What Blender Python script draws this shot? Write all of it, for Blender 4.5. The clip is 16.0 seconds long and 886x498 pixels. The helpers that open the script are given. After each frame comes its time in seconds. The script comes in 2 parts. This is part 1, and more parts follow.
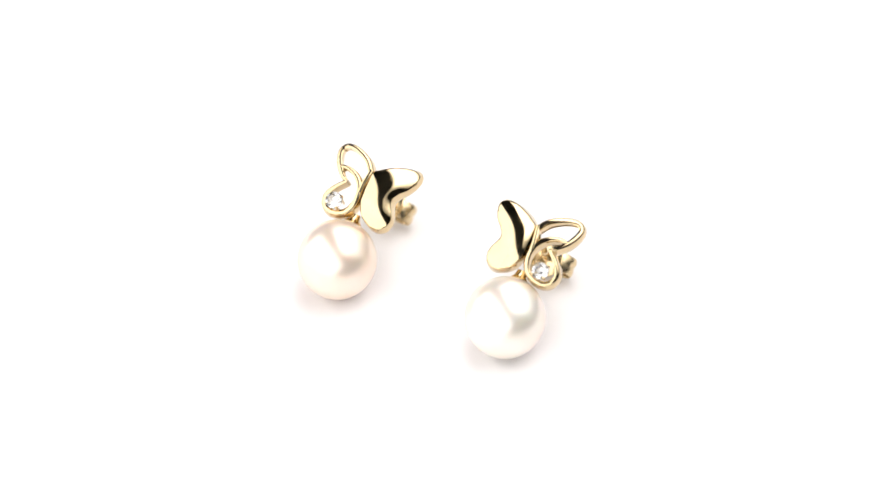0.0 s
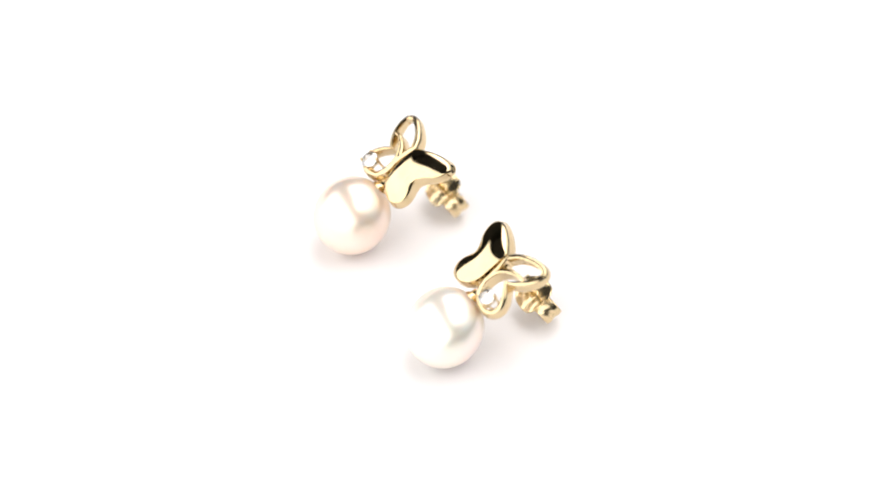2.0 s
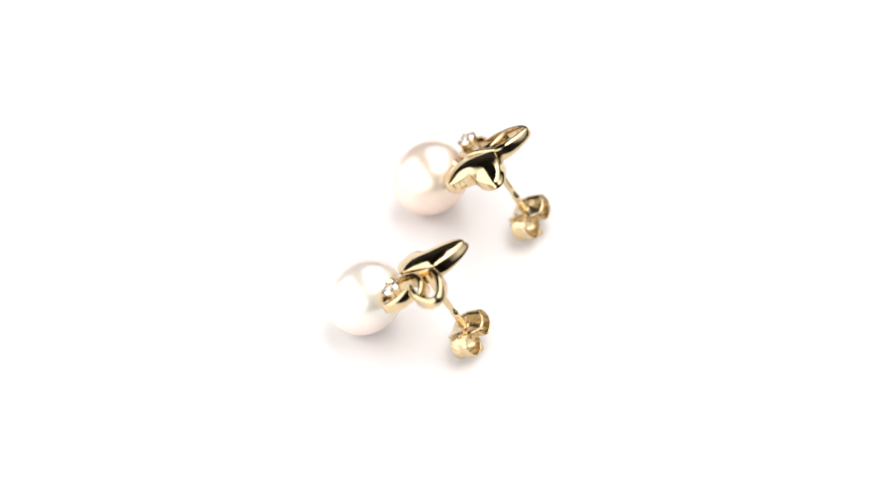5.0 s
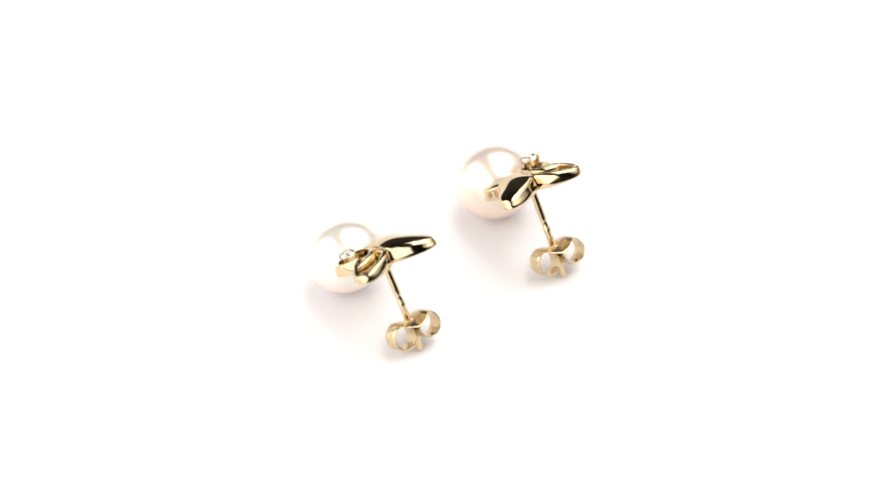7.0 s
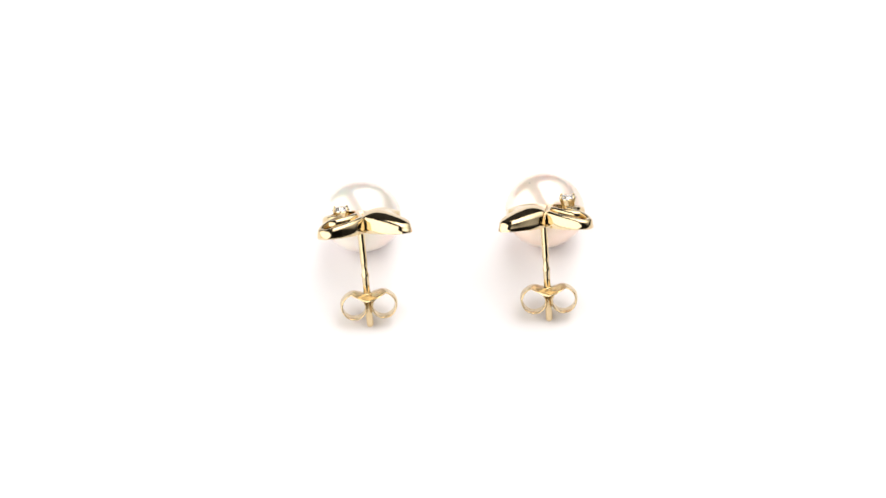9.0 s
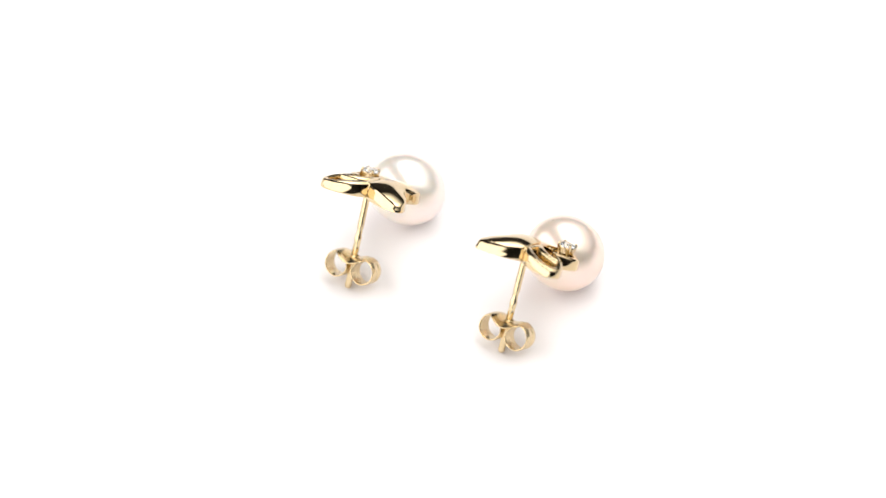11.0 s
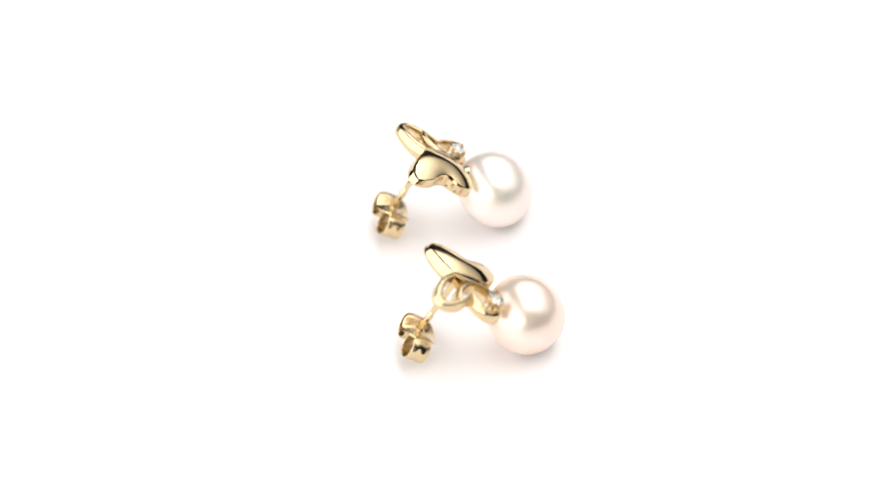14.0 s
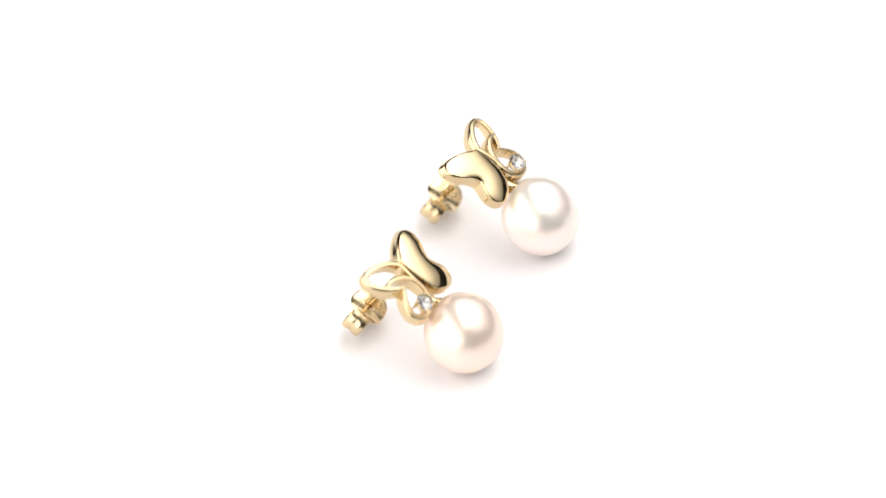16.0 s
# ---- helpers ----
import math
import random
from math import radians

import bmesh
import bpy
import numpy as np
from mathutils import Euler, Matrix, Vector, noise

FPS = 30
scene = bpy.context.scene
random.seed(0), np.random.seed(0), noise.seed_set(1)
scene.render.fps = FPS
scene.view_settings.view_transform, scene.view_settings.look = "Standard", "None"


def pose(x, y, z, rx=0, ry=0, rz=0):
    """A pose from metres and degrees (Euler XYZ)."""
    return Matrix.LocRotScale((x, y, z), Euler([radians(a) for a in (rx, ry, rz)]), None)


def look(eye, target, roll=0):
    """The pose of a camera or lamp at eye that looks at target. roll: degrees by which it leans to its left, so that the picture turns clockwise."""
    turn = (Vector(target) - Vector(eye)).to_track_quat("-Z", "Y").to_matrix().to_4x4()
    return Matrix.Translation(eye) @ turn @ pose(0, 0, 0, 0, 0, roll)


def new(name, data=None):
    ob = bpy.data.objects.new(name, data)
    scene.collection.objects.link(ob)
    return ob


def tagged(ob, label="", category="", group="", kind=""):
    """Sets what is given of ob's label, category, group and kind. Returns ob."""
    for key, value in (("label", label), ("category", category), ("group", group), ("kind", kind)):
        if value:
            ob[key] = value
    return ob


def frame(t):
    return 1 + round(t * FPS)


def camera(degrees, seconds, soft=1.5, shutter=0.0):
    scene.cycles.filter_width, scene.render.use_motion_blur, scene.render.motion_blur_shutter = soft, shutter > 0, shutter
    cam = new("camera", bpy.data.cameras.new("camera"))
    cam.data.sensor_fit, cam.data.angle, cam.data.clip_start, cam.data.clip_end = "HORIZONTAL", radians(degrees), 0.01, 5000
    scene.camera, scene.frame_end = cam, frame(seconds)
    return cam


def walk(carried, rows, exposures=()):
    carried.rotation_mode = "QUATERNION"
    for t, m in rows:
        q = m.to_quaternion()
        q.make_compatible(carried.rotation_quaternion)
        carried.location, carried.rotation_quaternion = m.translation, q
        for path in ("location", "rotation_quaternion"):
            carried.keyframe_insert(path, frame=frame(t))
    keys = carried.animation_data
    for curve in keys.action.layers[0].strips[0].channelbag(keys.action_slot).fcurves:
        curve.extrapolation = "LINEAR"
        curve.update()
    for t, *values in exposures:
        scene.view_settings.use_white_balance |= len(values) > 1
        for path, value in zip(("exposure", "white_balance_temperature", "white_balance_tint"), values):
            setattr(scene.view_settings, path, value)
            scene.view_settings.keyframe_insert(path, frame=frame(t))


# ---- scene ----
from mathutils import geometry

cam = camera(12.59, 16.0, soft=1.4)
cam.data.dof.use_dof = True
cam.data.dof.focus_distance = 0.421
cam.data.dof.aperture_fstop = 12.5
EYE = Vector((0.0, -0.30727, 0.29629))
WAY = Vector((-0.002014, 0.725376, -0.688350))
VIEW = look(EYE, EYE + WAY * 0.42)
walk(cam, [(0.0, VIEW), (16.0, VIEW)], exposures=[(0.0, 0.0), (16.0, 0.0)])

# ---- light: two large soft boxes over a white sheet in a dark studio ----
world = bpy.data.worlds.new("studio")
scene.world = world
world.use_nodes = True
world.node_tree.nodes["Background"].inputs[0].default_value = (0.9, 0.93, 1.0, 1)
world.node_tree.nodes["Background"].inputs[1].default_value = 0.04


def soft_box(name, centre, along, across, width, depth, watts, colour, ends, near, far):
    """A soft box facing the sheet: along and across are the directions of its width and depth, watts its power. Its cloth fades
    towards the ends of its width, its near edge and its far edge; each fade is (where it begins, what is left at the rim)."""
    lamp = bpy.data.lights.new(name, "AREA")
    lamp.shape, lamp.size, lamp.size_y = "RECTANGLE", width, depth
    lamp.energy, lamp.color = watts, colour
    lamp.use_nodes = True
    tree = lamp.node_tree
    centre, along = Vector(centre), Vector(along).normalized()
    across = (Vector(across) - along * along.dot(Vector(across))).normalized()
    geo = tree.nodes.new("ShaderNodeNewGeometry")
    mid = tree.nodes.new("ShaderNodeVectorMath")
    mid.operation = "SUBTRACT"
    mid.inputs[1].default_value = centre
    tree.links.new(geo.outputs["Position"], mid.inputs[0])
    total = None
    for axis, half, start, rest in ((along, width / 2, *ends), (-along, width / 2, *ends), (-across, depth / 2, *near), (across, depth / 2, *far)):
        run = tree.nodes.new("ShaderNodeVectorMath")
        run.operation = "DOT_PRODUCT"
        run.inputs[1].default_value = axis / half
        tree.links.new(mid.outputs[0], run.inputs[0])
        ramp = tree.nodes.new("ShaderNodeMapRange")
        ramp.interpolation_type = "SMOOTHSTEP"
        ramp.inputs["From Min"].default_value, ramp.inputs["From Max"].default_value = start, 1.0
        ramp.inputs["To Min"].default_value, ramp.inputs["To Max"].default_value = 1.0, rest
        tree.links.new(run.outputs["Value"], ramp.inputs["Value"])
        if total is None:
            total = ramp.outputs[0]
        else:
            both = tree.nodes.new("ShaderNodeMath")
            both.operation = "MULTIPLY"
            tree.links.new(total, both.inputs[0])
            tree.links.new(ramp.outputs[0], both.inputs[1])
            total = both.outputs[0]
    tree.links.new(total, tree.nodes["Emission"].inputs["Strength"])
    ob = new(name, lamp)
    out = along.cross(across)
    if out.z < 0:
        along, out = -along, -out
    ob.matrix_basis = Matrix((along, across, out)).transposed().to_4x4()
    ob.location = centre
    return ob


# The overhead box leans to the right and dims towards its far edge; the other stands along the left. A dark gap runs between them.
soft_box("soft_box_lamp", (0.245, 0.23, 0.352), (-0.25, 0.97, 0), (0.65, 0.167, -0.41), 1.09, 0.76, 9.9, (1.0, 0.98, 0.965), (0.55, 0.11), (0.9, 0.3), (-1.0, 0.11))
soft_box("soft_box_lamp", (-0.363, -0.185, 0.246), (-0.45, 0.89, 0), (-0.33, -0.17, -0.47), 1.58, 0.60, 6.8, (1.0, 0.98, 0.965), (0.85, 0.3), (0.88, 0.4), (0.8, 0.3))


# ---- materials ----
def shader(name, colour, rough, metal=0.0):
    mat = bpy.data.materials.new(name)
    mat.use_nodes = True
    b = mat.node_tree.nodes["Principled BSDF"]
    b.inputs["Base Color"].default_value = (*colour, 1)
    b.inputs["Roughness"].default_value = rough
    b.inputs["Metallic"].default_value = metal
    return mat, b, mat.node_tree


def vary(tree, b, socket, scale, low, high, detail=3.0):
    """Noise in the object's space that sways a colour or a value."""
    co = tree.nodes.new("ShaderNodeTexCoord")
    no = tree.nodes.new("ShaderNodeTexNoise")
    no.inputs["Scale"].default_value, no.inputs["Detail"].default_value = scale, detail
    tree.links.new(co.outputs["Object"], no.inputs["Vector"])
    ramp = tree.nodes.new("ShaderNodeValToRGB")
    ramp.color_ramp.elements[0].position, ramp.color_ramp.elements[1].position = 0.3, 0.7
    ramp.color_ramp.elements[0].color, ramp.color_ramp.elements[1].color = (*low, 1), (*high, 1)
    tree.links.new(no.outputs[0], ramp.inputs[0])
    tree.links.new(ramp.outputs[0], b.inputs[socket])
    return no


def bump(tree, b, scale, strength, distance):
    co = tree.nodes.new("ShaderNodeTexCoord")
    no = tree.nodes.new("ShaderNodeTexNoise")
    no.inputs["Scale"].default_value, no.inputs["Detail"].default_value = scale, 3
    bu = tree.nodes.new("ShaderNodeBump")
    bu.inputs["Strength"].default_value, bu.inputs["Distance"].default_value = strength, distance
    tree.links.new(co.outputs["Object"], no.inputs["Vector"])
    tree.links.new(no.outputs[0], bu.inputs["Height"])
    tree.links.new(bu.outputs[0], b.inputs["Normal"])


def gold(name, rough, low, high):
    mat, b, tree = shader(name, high, rough, 1.0)
    vary(tree, b, "Base Color", 420, low, high)
    vary(tree, b, "Roughness", 900, (rough * 0.7,) * 3, (rough * 1.4,) * 3)
    bump(tree, b, 350, 0.05, 0.0002)
    return mat


def pearl_skin(name, rose, cream, cool, tint, nacre):
    """Nacre: a cream skin with broad rose and cool overtones."""
    mat, b, tree = shader(name, cream, 0.315, nacre)
    vary(tree, b, "Base Color", 150, rose, cool, 1.0)
    ramp = next(n for n in tree.nodes if n.type == "VALTORGB").color_ramp
    middle = ramp.elements.new(0.5)
    middle.color = (*cream, 1)
    b.inputs["IOR"].default_value = 1.6
    b.inputs["Specular Tint"].default_value = (*tint, 1)
    b.inputs["Thin Film Thickness"].default_value = 365
    b.inputs["Thin Film IOR"].default_value = 1.38
    b.inputs["Coat Weight"].default_value = 0.6
    b.inputs["Coat Roughness"].default_value = 0.16
    b.inputs["Coat IOR"].default_value = 1.55
    b.inputs["Subsurface Weight"].default_value = 0.6
    b.inputs["Subsurface Radius"].default_value = (1.0, 0.75, 0.6)
    b.inputs["Subsurface Scale"].default_value = 0.002
    b.inputs["Sheen Weight"].default_value = 0.22
    b.inputs["Sheen Roughness"].default_value = 0.45
    bump(tree, b, 500, 0.03, 0.0002)
    return mat


GOLD = gold("polished_yellow_gold", 0.08, (0.67, 0.53, 0.315), (0.73, 0.585, 0.36))
GOLD_STAMPED = gold("stamped_yellow_gold", 0.22, (0.70, 0.555, 0.33), (0.76, 0.615, 0.38))
PEARL_PEACH = pearl_skin("peach_pearl", (0.935, 0.76, 0.66), (0.94, 0.79, 0.675), (0.94, 0.815, 0.68), (1.0, 0.94, 0.86), 0.53)
PEARL_WHITE = pearl_skin("white_pearl", (0.94, 0.825, 0.78), (0.935, 0.865, 0.775), (0.885, 0.865, 0.77), (1.0, 0.94, 0.92), 0.49)
STONE, _b, _t = shader("clear_stone", (1, 1, 1), 0.0)
_b.inputs["Transmission Weight"].default_value = 1.0
_b.inputs["IOR"].default_value = 2.1
PIT, _b, _t = shader("drill_pit", (0.6, 0.5, 0.42), 0.5)
vary(_t, _b, "Base Color", 2000, (0.52, 0.43, 0.36), (0.64, 0.54, 0.46))
SHEET, _b, _t = shader("white_sheet", (0.86, 0.84, 0.845), 0.55)
vary(_t, _b, "Base Color", 30, (0.855, 0.832, 0.838), (0.87, 0.847, 0.853))
bump(_t, _b, 1500, 0.04, 0.0002)
DARK, _b, _t = shader("dark_studio_paint", (0.05, 0.05, 0.05), 0.8)
vary(_t, _b, "Base Color", 3, (0.045, 0.044, 0.045), (0.055, 0.054, 0.055))


# ---- building helpers ----
def part(name, bm, material, parent=None, label="", sharp=35):
    me = bpy.data.meshes.new(name)
    bmesh.ops.recalc_face_normals(bm, faces=bm.faces)
    for f in bm.faces:
        f.smooth = True
    bm.to_mesh(me)
    bm.free()
    me.materials.append(material)
    me.set_sharp_from_angle(angle=radians(sharp))
    ob = new(name, me)
    ob.parent = parent
    return tagged(ob, label)


def glide(points, n, closed=False):
    """A smooth curve of n points through the given ones (Catmull-Rom), evenly spaced."""
    p = np.array(points, float)
    q = np.vstack([p[-1:], p, p[:2]]) if closed else np.vstack([2 * p[0] - p[1], p, 2 * p[-1] - p[-2]])
    out = []
    for i in range(1, len(q) - 2):
        for t in np.linspace(0, 1, 24, endpoint=False):
            a, b, c, d = q[i - 1:i + 3]
            out.append(0.5 * (2 * b + (c - a) * t + (2 * a - 5 * b + 4 * c - d) * t * t + (3 * b - a - 3 * c + d) * t ** 3))
    if not closed:
        out.append(p[-1])
    out = np.array(out)
    run = np.vstack([out, out[:1]]) if closed else out
    s = np.concatenate([[0], np.cumsum(np.linalg.norm(np.diff(run, axis=0), axis=1))])
    at = np.linspace(0, s[-1], n, endpoint=not closed)
    return np.stack([np.interp(at, s, run[:, k]) for k in range(p.shape[1])], 1)


def loft(bm, rings, close_ring=True, cap=(True, True)):
    """Faces between rings of equally many points."""
    made = [[bm.verts.new(Vector(p)) for p in ring] for ring in rings]
    for a, b in zip(made, made[1:]):
        n = len(a)
        for i in range(n if close_ring else n - 1):
            j = (i + 1) % n
            bm.faces.new((a[i], a[j], b[j], b[i]))
    if cap[0]:
        bm.faces.new(made[0])
    if cap[1]:
        bm.faces.new(made[-1])
    return made


# Each earring has its own space, in millimetres until MM: x across, y back from the pearl, z up. The butterfly lies in a
# slanting plane: u across (the solid wing has u > 0), v up the plane, w out of its front.
MM = 0.001
V_WAY, W_WAY = Vector((0, 0.85, 0.527)), Vector((0, -0.527, 0.85))


def spread(points):
    """Wing outlines, a little larger and higher than drawn."""
    return [(u * 1.03, 10.32 + (v - 10.2) * 1.03) for u, v in points]


def uvw(u, v, w, side):
    return (Vector((u * side, 0, 0)) + V_WAY * v + W_WAY * w) * MM


BACK = 3.72


def rim(u, v):
    """How far out the front of the butterfly stands: highest in the middle, falling to the tips."""
    return 5.45 - 0.026 * u * u - 0.028 * (v - 10.3) ** 2


# The solid wing: the outline of its base, that of its face, and the ridge of the dome.
BASE = [(4.66, 13.66), (3.95, 13.93), (2.8, 13.75), (1.5, 13.2), (0.5, 12.5), (0.05, 11.95), (0.05, 10.9), (0.1, 9.6), (0.2, 8.5),
        (0.55, 7.5), (1.2, 6.8), (2.1, 6.35), (2.95, 6.3), (3.7, 6.75), (4.02, 7.6), (3.9, 8.4), (3.5, 9.2), (3.35, 9.85),
        (3.72, 10.6), (4.3, 11.3), (4.76, 12.2), (4.92, 13.05)]
FACE = [(4.48, 13.34), (3.84, 13.56), (2.75, 13.36), (1.6, 12.8), (0.72, 12.22), (0.2, 11.8), (0.1, 10.9), (0.15, 9.6), (0.25, 8.5),
        (0.6, 7.55), (1.23, 6.87), (2.1, 6.45), (2.92, 6.42), (3.6, 6.85), (3.88, 7.65), (3.74, 8.4), (3.34, 9.15), (3.18, 9.8),
        (3.57, 10.6), (4.18, 11.3), (4.6, 12.2), (4.7, 12.92)]
SPINE = [(3.75, 12.9), (2.85, 12.15), (2.05, 11.2), (1.66, 10.0), (1.8, 8.7), (2.3, 7.6)]
DOME = 0.37


STEP = 0.06


def swell(edge):
    """The height of a film blown up over an outline, on a grid of STEP; 1 at its highest."""
    us, vs = np.arange(-0.4, 5.6, STEP), np.arange(5.6, 14.8, STEP)
    u, v = np.meshgrid(us, vs, indexing="ij")
    inside = np.zeros(u.shape, bool)
    for (a, b), (c, d) in zip(edge, np.roll(edge, -1, 0)):
        if b != d:
            inside ^= ((b > v) != (d > v)) & (u < (c - a) * (v - b) / (d - b) + a)
    h = np.zeros(u.shape)
    for _ in range(3000):
        h[1:-1, 1:-1] = (h[2:, 1:-1] + h[:-2, 1:-1] + h[1:-1, 2:] + h[1:-1, :-2] + STEP * STEP) / 4
        h *= inside
    return h / h.max()


def height(u, v):
    """The film's height between the grid's points."""
    x, y = (u + 0.4) / STEP, (v - 5.6) / STEP
    i, j = int(x), int(y)
    if not (0 <= i < FILM.shape[0] - 1 and 0 <= j < FILM.shape[1] - 1):
        return 0.0
    x, y = x - i, y - j
    return FILM[i, j] * (1 - x) * (1 - y) + FILM[i + 1, j] * x * (1 - y) + FILM[i, j + 1] * (1 - x) * y + FILM[i + 1, j + 1] * x * y


FILM = swell(glide(spread(FACE), 220, True))


def solid_wing(side, parent):
    bm = bmesh.new()
    base, face = glide(spread(BASE), 170, True), glide(spread(FACE), 170, True)
    spine = glide(spread(SPINE), 60)
    near = np.array([spine[np.argmin(((spine - e) ** 2).sum(1))] for e in face])
    for _ in range(30):
        near = (np.roll(near, 1, 0) + near * 2 + np.roll(near, -1, 0)) / 4
    rings = []

    def ring(p, w):
        rings.append([uvw(a, b, w(a, b), side) for a, b in p])

    ring(base + (near - base) * 0.18, lambda a, b: BACK + 0.35)
    ring(base + (near - base) * 0.12, lambda a, b: BACK)
    ring(base + (near - base) * 0.02, lambda a, b: BACK)
    ring(base, lambda a, b: BACK + 0.07)
    for g in (0.4, 0.8, 1.0):
        ring(base + (face - base) * 0.75 * g, lambda a, b, g=g: BACK + (rim(a, b) - 0.10 - BACK) * g)
    ring(base + (face - base) * 0.93, lambda a, b: rim(a, b) - 0.06)
    ring(face, lambda a, b: rim(a, b) - 0.01)
    made = loft(bm, rings, cap=(True, False))
    # The dome: an even net of triangles inside the outline of the face.
    flat = [Vector(p) for p in face]
    for i, u in enumerate(np.arange(-0.4, 5.8, 0.15)):
        for v in np.arange(5.8, 14.8, 0.17) + (i % 2) * 0.085:
            if height(u, v) > 0.06:
                flat.append(Vector((u, v)))
    count = len(face)
    ring_edges = [(i, (i + 1) % count) for i in range(count)]
    net, _, faces, *_ = geometry.delaunay_2d_cdt(flat, ring_edges, [], 1, 1e-5)
    verts = made[-1] + [bm.verts.new(uvw(p.x, p.y, rim(p.x, p.y) - 0.01 + DOME * height(p.x, p.y), side)) for p in net[count:]]
    for f in faces:
        bm.faces.new([verts[i] for i in f])
    return part("solid_wing", bm, GOLD, parent, "domed mirror-polished gold wing", 62)


def band(bm, points, side, outer, n=60, ends=(1.0, 1.0), wide=1.0):
    """A raised strip of gold: a steep inner wall, a rounded crest and an outer flank that swells towards the back.
    outer: 1 or -1, the side of the line on which the flank lies."""
    c = glide(spread(points), n)
    t = np.gradient(c, axis=0)
    t /= np.linalg.norm(t, axis=1)[:, None]
    rings = []
    for i, ((a, b), (ta, tb)) in enumerate(zip(c, t)):
        g = i / (n - 1)
        k = wide * min(1, ends[0] + (1 - ends[0]) * g * 5, ends[1] + (1 - ends[1]) * (1 - g) * 5)
        top = rim(a, b)
        prof = [(-0.26, BACK), (-0.28, BACK + 0.1), (-0.28, top - 0.11), (-0.24, top - 0.02), (-0.12, top + 0.02), (0.05, top + 0.01), (0.2, top - 0.04),
                (0.3, top - 0.13), (0.37, top - 0.28), (0.41, top * 0.4 + BACK * 0.6), (0.45, BACK + 0.09), (0.41, BACK)]
        rings.append([uvw(a - tb * o * outer * k, b + ta * o * outer * k, w, side) for o, w in prof])
    loft(bm, rings)


def open_wing(side, parent):
    bm = bmesh.new()
    band(bm, [(-0.2, 11.75), (-0.9, 12.6), (-1.9, 13.2), (-2.95, 13.55), (-3.8, 13.55), (-4.25, 13.1), (-4.22, 12.45), (-3.85, 11.6),
              (-3.2, 10.75), (-2.6, 10.2), (-2.1, 9.95)], side, -1, 80, (1, 0.6))
    wing = part("open_wing", bm, GOLD, parent, "openwork gold wing of curled polished bands", 40)
    bm = bmesh.new()
    band(bm, [(-3.55, 11.25), (-2.7, 11.3), (-1.65, 10.95), (-0.8, 10.2), (-0.38, 9.2), (-0.4, 8.1), (-0.8, 7.2), (-1.6, 6.65), (-2.6, 6.5),
              (-3.35, 6.9), (-3.65, 7.7), (-3.35, 8.6), (-2.75, 9.35), (-2.15, 9.95)], side, 1, 90, (0.6, 0.6))
    part("curl", bm, GOLD, wing, "curled lower band round the stone", 40)
    bm = bmesh.new()
    band(bm, [(-0.12, 11.95), (-0.2, 11.2), (-0.32, 10.3), (-0.36, 9.3)], side, 1, 24, (1, 1), 0.9)
    part("bridge", bm, GOLD, wing, "short gold bar along the body", 40)
    return wing


GEM_R = 0.94
GEM_AT = {1: (-2.37, 7.50, 5.88), -1: (-2.16, 7.62, 5.48)}


def turn_ring(c, r, n, w, side, shift=0.0):
    return [uvw(c[0] + r * math.cos(2 * math.pi * (i + shift) / n), c[1] + r * math.sin(2 * math.pi * (i + shift) / n), w, side)
            for i in range(n)]


def gem(side, parent):
    """A round brilliant: table, crown facets, girdle, pavilion."""
    bm = bmesh.new()
    c, r, w = GEM_AT[side][:2], GEM_R, GEM_AT[side][2]
    rows = [(turn_ring(c, r * 0.55, 8, w + 0.27, side, 0.0)), turn_ring(c, r * 0.80, 8, w + 0.17, side, 0.5), turn_ring(c, r, 16, w, side),
            turn_ring(c, r, 16, w - 0.06, side), turn_ring(c, r * 0.45, 8, w - 0.45, side, 0.5)]
    vs = [[bm.verts.new(p) for p in row] for row in rows]
    tip = bm.verts.new(uvw(c[0], c[1], w - 0.80, side))
    bm.faces.new(vs[0])
    for i in range(8):
        j = (i + 1) % 8
        bm.faces.new((vs[0][i], vs[1][i], vs[0][j]))
        g0, g1, g2 = vs[2][2 * i], vs[2][(2 * i + 1) % 16], vs[2][(2 * i + 2) % 16]
        bm.faces.new((vs[0][i], g0, vs[1][i]))
        bm.faces.new((vs[1][i], g0, g1))
        bm.faces.new((vs[1][i], g1, g2))
        bm.faces.new((vs[0][j], vs[1][i], g2))
        h0, h1, h2 = vs[3][2 * i], vs[3][(2 * i + 1) % 16], vs[3][(2 * i + 2) % 16]
        bm.faces.new((h0, h1, vs[4][i]))
        bm.faces.new((h1, h2, vs[4][i]))
        bm.faces.new((h2, vs[4][j], vs[4][i]))
        bm.faces.new((vs[4][i], vs[4][j], tip))
    for i in range(16):
        j = (i + 1) % 16
        bm.faces.new((vs[2][i], vs[2][j], vs[3][j], vs[3][i]))
    ob = part("gemstone", bm, STONE, parent, "round clear brilliant-cut stone", 1)
    return ob


def tube(bm, points, radii, n=12):
    """A round rod through 3D points (already in metres)."""
    rings = []
    for i, p in enumerate(points):
        d = (points[min(i + 1, len(points) - 1)] - points[max(i - 1, 0)]).normalized()
        a = d.orthogonal().normalized()
        b = d.cross(a)
        if rings:
            a = (last - d * last.dot(d)).normalized()
            b = d.cross(a)
        last = a
        rings.append([p + (a * math.cos(2 * math.pi * k / n) + b * math.sin(2 * math.pi * k / n)) * radii[i] * MM for k in range(n)])
    loft(bm, rings)


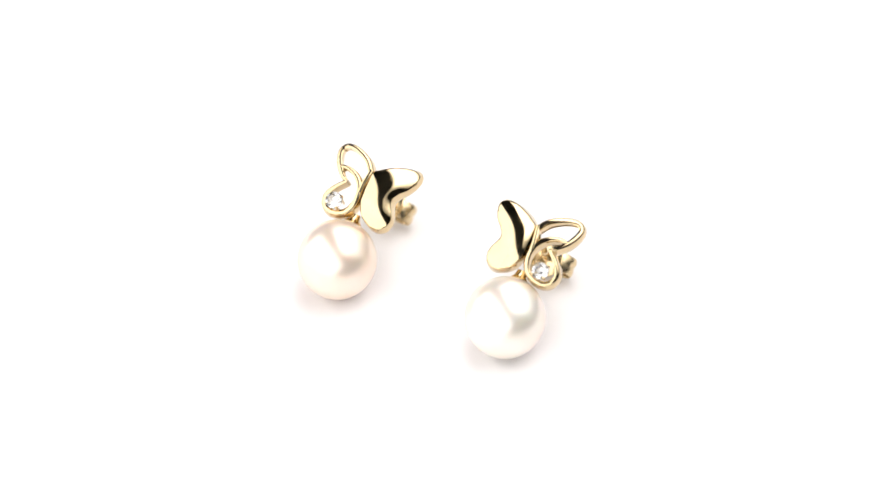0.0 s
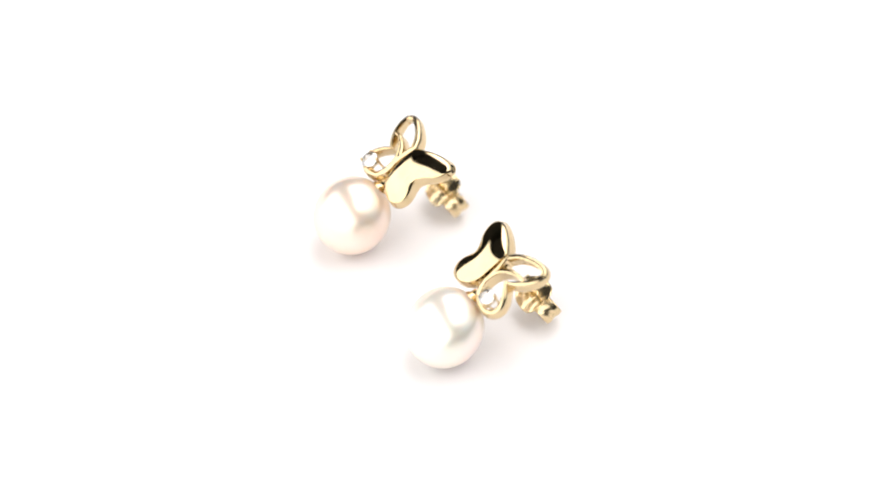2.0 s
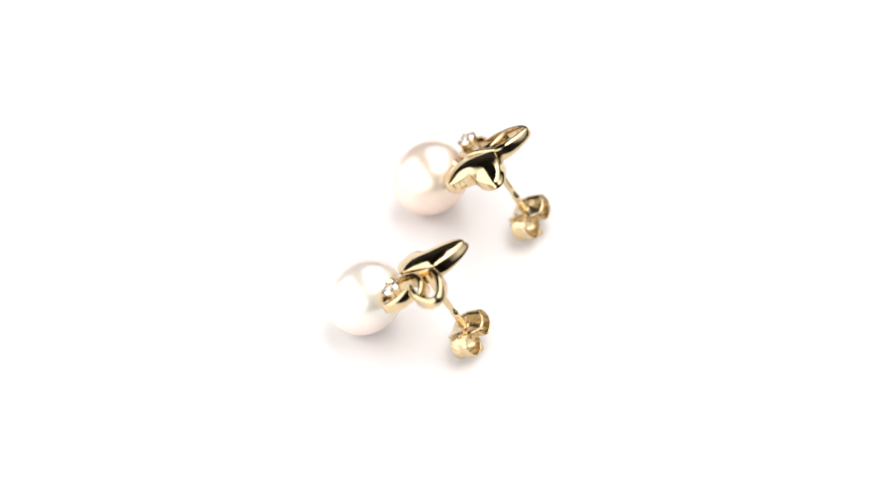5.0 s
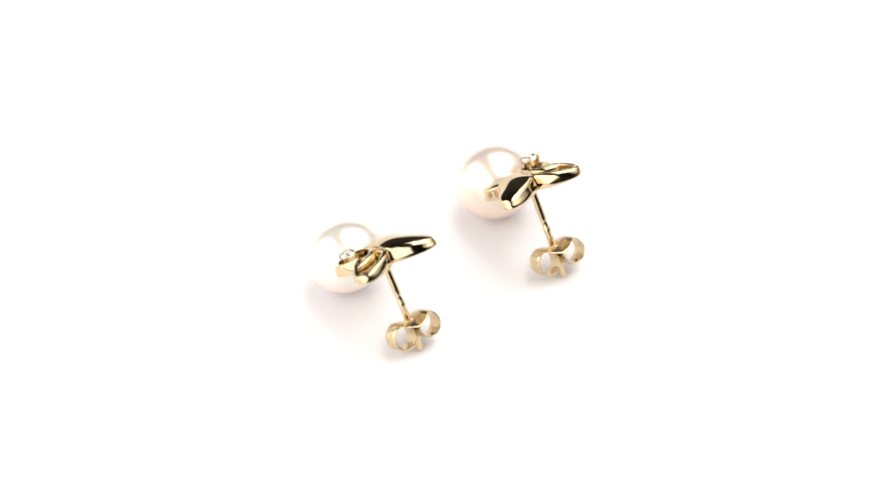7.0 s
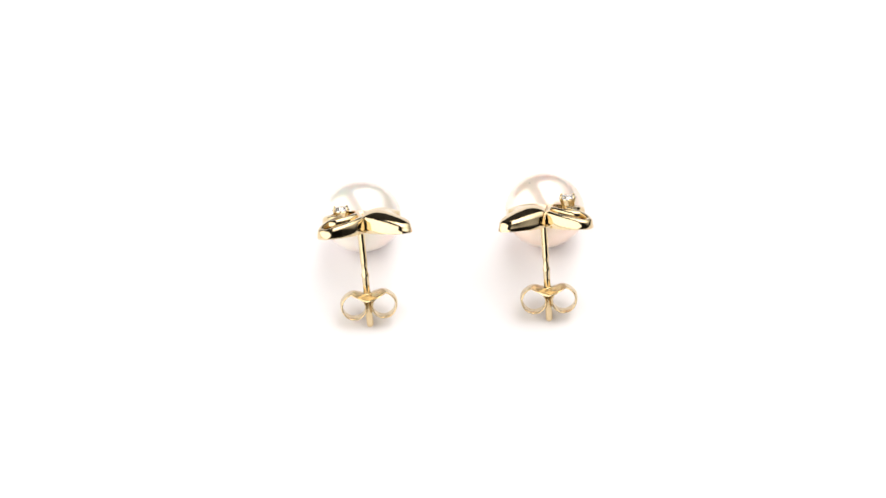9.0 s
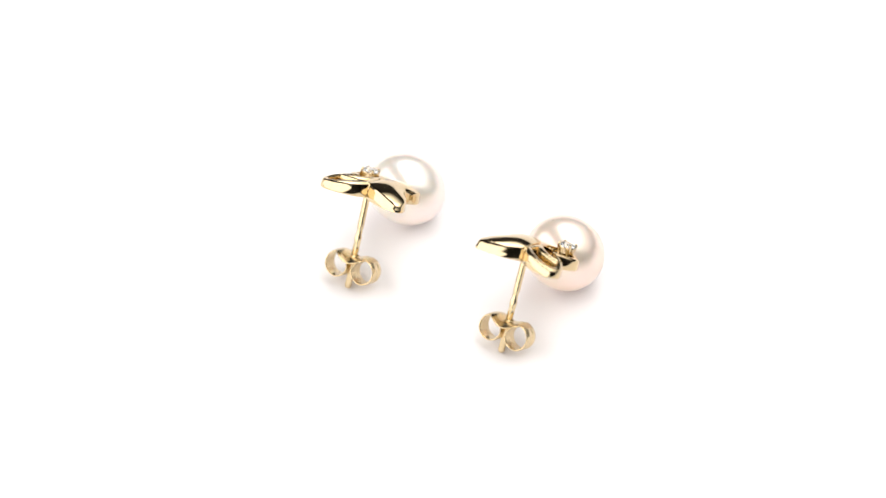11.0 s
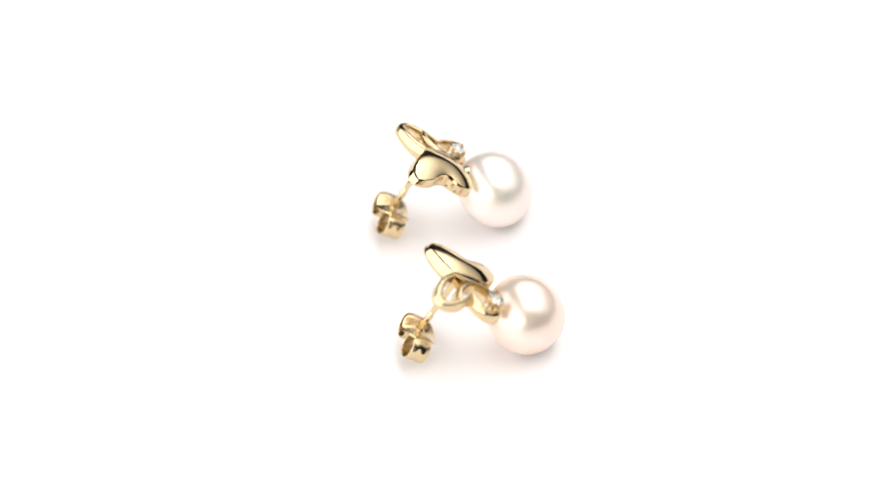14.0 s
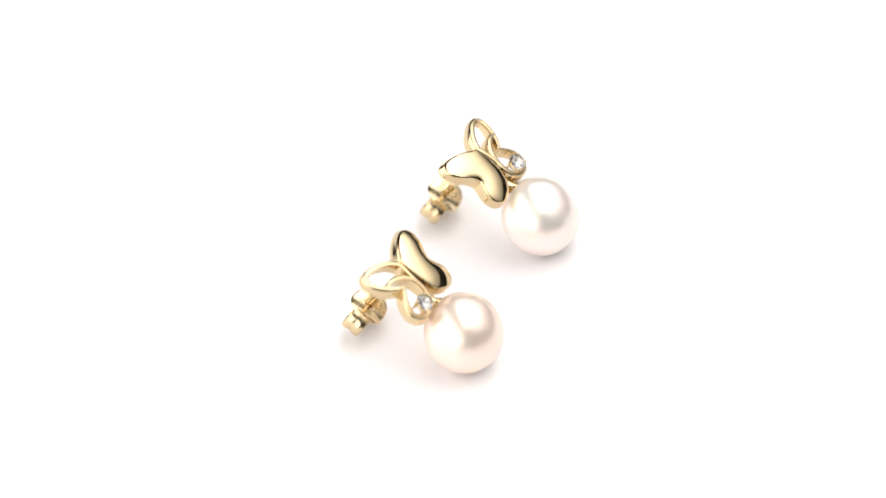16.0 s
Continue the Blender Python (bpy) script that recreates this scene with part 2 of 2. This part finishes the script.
def setting(side, parent):
    bm = bmesh.new()
    c, up = GEM_AT[side][:2], GEM_AT[side][2]
    rings = [turn_ring(c, r, 28, up + w, side) for r, w in
             ((0.60, -0.80), (0.68, -0.80), (0.86, -0.32), (0.92, -0.18), (0.88, -0.10), (0.81, -0.12), (0.70, -0.43))]
    loft(bm, rings + [rings[0]], cap=(False, False))
    cup = part("stone_setting", bm, GOLD, parent, "gold ring that holds the stone", 40)
    for k in range(4):
        a = radians(45 + 90 * k)
        bm = bmesh.new()
        e = (math.cos(a), math.sin(a))
        pts = [uvw(c[0] + e[0] * r, c[1] + e[1] * r, w, side) for r, w in
               ((0.66, BACK + 0.05), (0.74, up - 0.88), (0.94, up - 0.20), (0.98, up + 0.05), (0.92, up + 0.22), (0.80, up + 0.27))]
        tube(bm, pts, (0.13, 0.13, 0.14, 0.13, 0.12, 0.07), 10)
        part("prong", bm, GOLD, cup)
    return cup


def post(side, parent):
    bm = bmesh.new()
    rows = [(4.8, 0.34), (3.6, 0.34), (3.4, 0.32), (0.4, 0.31), (0.1, 0.30), (-0.05, 0.27), (-0.7, 0.27), (-0.85, 0.34), (-1.2, 0.34), (-1.35, 0.31),
            (-6.3, 0.31), (-6.5, 0.24), (-6.58, 0.1)]
    tube(bm, [uvw((0.19 + 0.024 * w) * side, 11.1, w, side) for w, _ in rows], [r * 1.15 for _, r in rows], 20)
    return part("post", bm, GOLD, parent, "thin gold ear post with a groove", 50)


CLUTCH_W, CLUTCH_SAG, CLUTCH_RISE = -2.98, 0.45, 0.34


def plate_rise(u):
    """The plate is lowest at the post and climbs to the scrolls."""
    return CLUTCH_RISE * (1 - math.cos(math.pi * min(u, 1.6) / 1.6)) / 2


def clutch(side, parent):
    """A friction nut: a round dished plate whose two ends roll into scrolls."""
    bm = bmesh.new()
    lane = [(u, CLUTCH_W, 1, 0.0) for u in np.linspace(0, 1.35, 12)]
    for a in np.linspace(90, -225, 48)[1:]:
        g = (90 - a) / 315
        r = 1.53 - 0.36 * g
        lane.append((1.47 + r * math.cos(radians(a)), CLUTCH_W - 1.53 + r * math.sin(radians(a)), 1 if a > 60 else 0, min(1.0, max(0.0, (60 - a) / 40))))
    pts = np.array([(u, w) for u, w, *_ in lane])
    tan = np.gradient(pts, axis=0)
    tan /= np.linalg.norm(tan, axis=1)[:, None]
    steps = (-1, -0.95, *np.linspace(-0.9, 0.9, 19), 0.95, 1)
    for sign in (-1, 1):
        rings = []
        for (u, w), (tu, tw), (_, _, flat, ribbed) in zip(pts, tan, lane):
            half = 1.0 + 1.0 * math.sqrt(max(0, 1 - (u / 1.75) ** 2)) if flat else 1.0
            out = []
            for face, order in ((0, steps), (1, steps[::-1])):
                for s in order:
                    drop = CLUTCH_SAG * (s * half / 2.0) ** 2 - plate_rise(u if flat else 1.6)
                    depth = 0.14 * face
                    if abs(s) == 1:
                        depth = 0.045 + 0.05 * face
                    if not flat and not face:
                        depth -= 0.10 * ribbed * math.sin(math.pi * s) ** 2
                    out.append(uvw((u + tw * depth) * sign, 11.05 + s * half, w - drop - tu * depth, side))
            rings.append(out)
        loft(bm, rings)
    plate = part("clutch", bm, GOLD_STAMPED, parent, "gold butterfly clutch with rolled scroll ends", 80)
    bm = bmesh.new()
    rings = [turn_ring((0.03 * side, 11.1), r, 20, CLUTCH_W + w, side) for r, w in ((0.30, -0.15), (0.54, -0.15), (0.52, 0.05), (0.44, 0.12), (0.35, 0.09))]
    loft(bm, rings + [rings[0]], cap=(False, False))
    part("collar", bm, GOLD_STAMPED, plate, "raised eye round the post")
    for k in range(3):
        u, v = 0.62 + 0.26 * k, 10.25 + 0.16 * k
        top = CLUTCH_W - CLUTCH_SAG * ((v - 11.05) / 2) ** 2 + plate_rise(u)
        bm = bmesh.new()
        low = [uvw(u + a, v + b, top - 0.03, side) for a, b in ((-0.07, -0.15), (0.07, -0.15), (0.07, 0.15), (-0.07, 0.15))]
        high = [uvw(u + a * 0.8, v + b * 0.9, top + 0.02, side) for a, b in ((-0.07, -0.15), (0.07, -0.15), (0.07, 0.15), (-0.07, 0.15))]
        loft(bm, [low, high])
        part("stamp_mark", bm, GOLD_STAMPED, plate)
    return plate


PEARL_AXIS = Vector((-0.15, -0.67, 0.725)).normalized()


def pearl(parent, skin, label, round_mm, thin_mm):
    """A pearl that is a little flat along one slanting axis."""
    bm = bmesh.new()
    bmesh.ops.create_uvsphere(bm, u_segments=72, v_segments=40, radius=round_mm * MM)
    for v in bm.verts:
        v.co += PEARL_AXIS * v.co.dot(PEARL_AXIS) * (thin_mm / round_mm - 1)
        v.co *= 1 + 0.012 * noise.noise(v.co * 180)
    low = min(v.co.z for v in bm.verts)
    tilt = Matrix.Translation((0, 0, -low))
    bmesh.ops.transform(bm, matrix=tilt, verts=bm.verts)
    return part("pearl", bm, skin, parent, label, 180), Vector((0, 0, -low))


def cap(side, parent):
    """The small gold cup and bail between butterfly and pearl."""
    bm = bmesh.new()
    centre = Vector((0, 0, 4.2)) * MM
    axis = (uvw(0, 6.9, 4.0, side) - centre).normalized()
    a = axis.orthogonal().normalized()
    b = axis.cross(a)
    rings = []
    for h, r in ((3.75, 0.85), (4.06, 0.9), (4.17, 0.94), (4.32, 0.82), (4.5, 0.64), (4.75, 0.56), (5.1, 0.5)):
        rings.append([centre + (axis * h + (a * math.cos(k * math.pi / 12) + b * math.sin(k * math.pi / 12)) * r) * MM for k in range(24)])
    loft(bm, rings)
    return part("pearl_cap", bm, GOLD, parent, "small gold cap on the pearl", 40)


def pit(ball, centre, way, reach):
    """A tiny pit in the skin of a pearl."""
    bm = bmesh.new()
    way = Vector(way).normalized()
    a = way.orthogonal().normalized()
    b = way.cross(a)
    rings = []
    for h, r in ((-0.08, 0.11), (0.002, 0.10), (0.008, 0.07), (0.002, 0.04)):
        rings.append([centre + (way * (reach + h) + (a * math.cos(k * math.pi / 6) + b * math.sin(k * math.pi / 6)) * r) * MM for k in range(12)])
    loft(bm, rings)
    part("pit", bm, PIT, ball, "tiny pale drill pit")


def inside(ball, point):
    """Is a point within the pearl's skin?"""
    near = min(ball.data.vertices, key=lambda v: (v.co - point).length)
    return (point - near.co).dot(near.normal) < 0


def earring(side, skin, label, pearl_label):
    root = tagged(new("earring"), label, "earring", "pair of earrings")
    ball, centre = pearl(root, skin, pearl_label, *((4.26, 3.98) if side == 1 else (4.32, 3.8)))
    if side == 1:
        way = Vector((0.38, -0.05, 0.92)).normalized()
        reach = next(h for h in np.arange(3.5, 4.5, 0.005) if not inside(ball, centre + way * h * MM))
        pit(ball, centre, way, reach)
    cap(side, root)
    solid_wing(side, root)
    open_wing(side, root)
    setting(side, root)
    gem(side, root)
    post(side, root)
    clutch(side, root)
    return root


# ---- the place: a white sheet in a dark room ----
def sheet():
    bm = bmesh.new()
    line = [(-0.7, 0.0), (-0.2, 0.0), (0.2, 0.0), (0.7, 0.0)]
    rings = [[(x, y, z) for y, z in line] + [(x, y, z - 0.002) for y, z in reversed(line)] for x in (-0.75, 0.75)]
    loft(bm, rings)
    return tagged(part("backdrop", bm, SHEET, None, "", 30), "matte white sheet lying flat under the earrings", "backdrop", "", "structure")


def slab(name, size, centre, label):
    bm = bmesh.new()
    bmesh.ops.create_cube(bm, size=1, matrix=Matrix.Translation(centre) @ Matrix.Diagonal((*size, 1)))
    return tagged(part(name, bm, DARK), label, name.split("_")[0], "", "structure")


sheet()
slab("floor", (2.2, 2.2, 0.1), (0, 0, -0.052), "dark plain studio floor under the white sheet")
slab("ceiling", (2.2, 2.2, 0.1), (0, 0, 1.45), "dark plain studio ceiling")
slab("wall_north", (2.2, 0.1, 1.4), (0, 1.05, 0.699), "dark plain studio wall")
slab("wall_south", (2.2, 0.1, 1.4), (0, -1.05, 0.699), "dark plain studio wall")
slab("wall_east", (0.1, 1.998, 1.4), (1.05, 0, 0.699), "dark plain studio wall")
slab("wall_west", (0.1, 1.998, 1.4), (-1.05, 0, 0.699), "dark plain studio wall")

# ---- the pair ----
PEACH = earring(1, PEARL_PEACH, "gold butterfly stud earring with a peach pearl, lying on white", "round peach-cream pearl")
WHITE = earring(-1, PEARL_WHITE, "gold butterfly stud earring with a white pearl, lying on white", "round silvery-white pearl")


def motions():
    """The sheet turns under the camera, and the pair with it: 16.8 degrees a second, clockwise from above."""
    lean = pose(0, 0, 0.00405) @ Matrix.Rotation(radians(-2.4), 4, W_WAY) @ pose(0, 0, 0, -0.35, 0.8, 0) @ pose(0, 0, -0.00405)
    for thing, x, y, heading in ((PEACH, -0.01201, -0.00093, 63.7), (WHITE, 0.00554, -0.00968, 67.2)):
        rows = []
        for k in range(33):
            t = k * 0.5
            rows.append((t, pose(0, 0, 0, 0, 0, 0.44 - 16.792 * t) @ pose(x, y, 0, 0, 0, heading - 90) @ lean))
        walk(thing, rows)


motions()
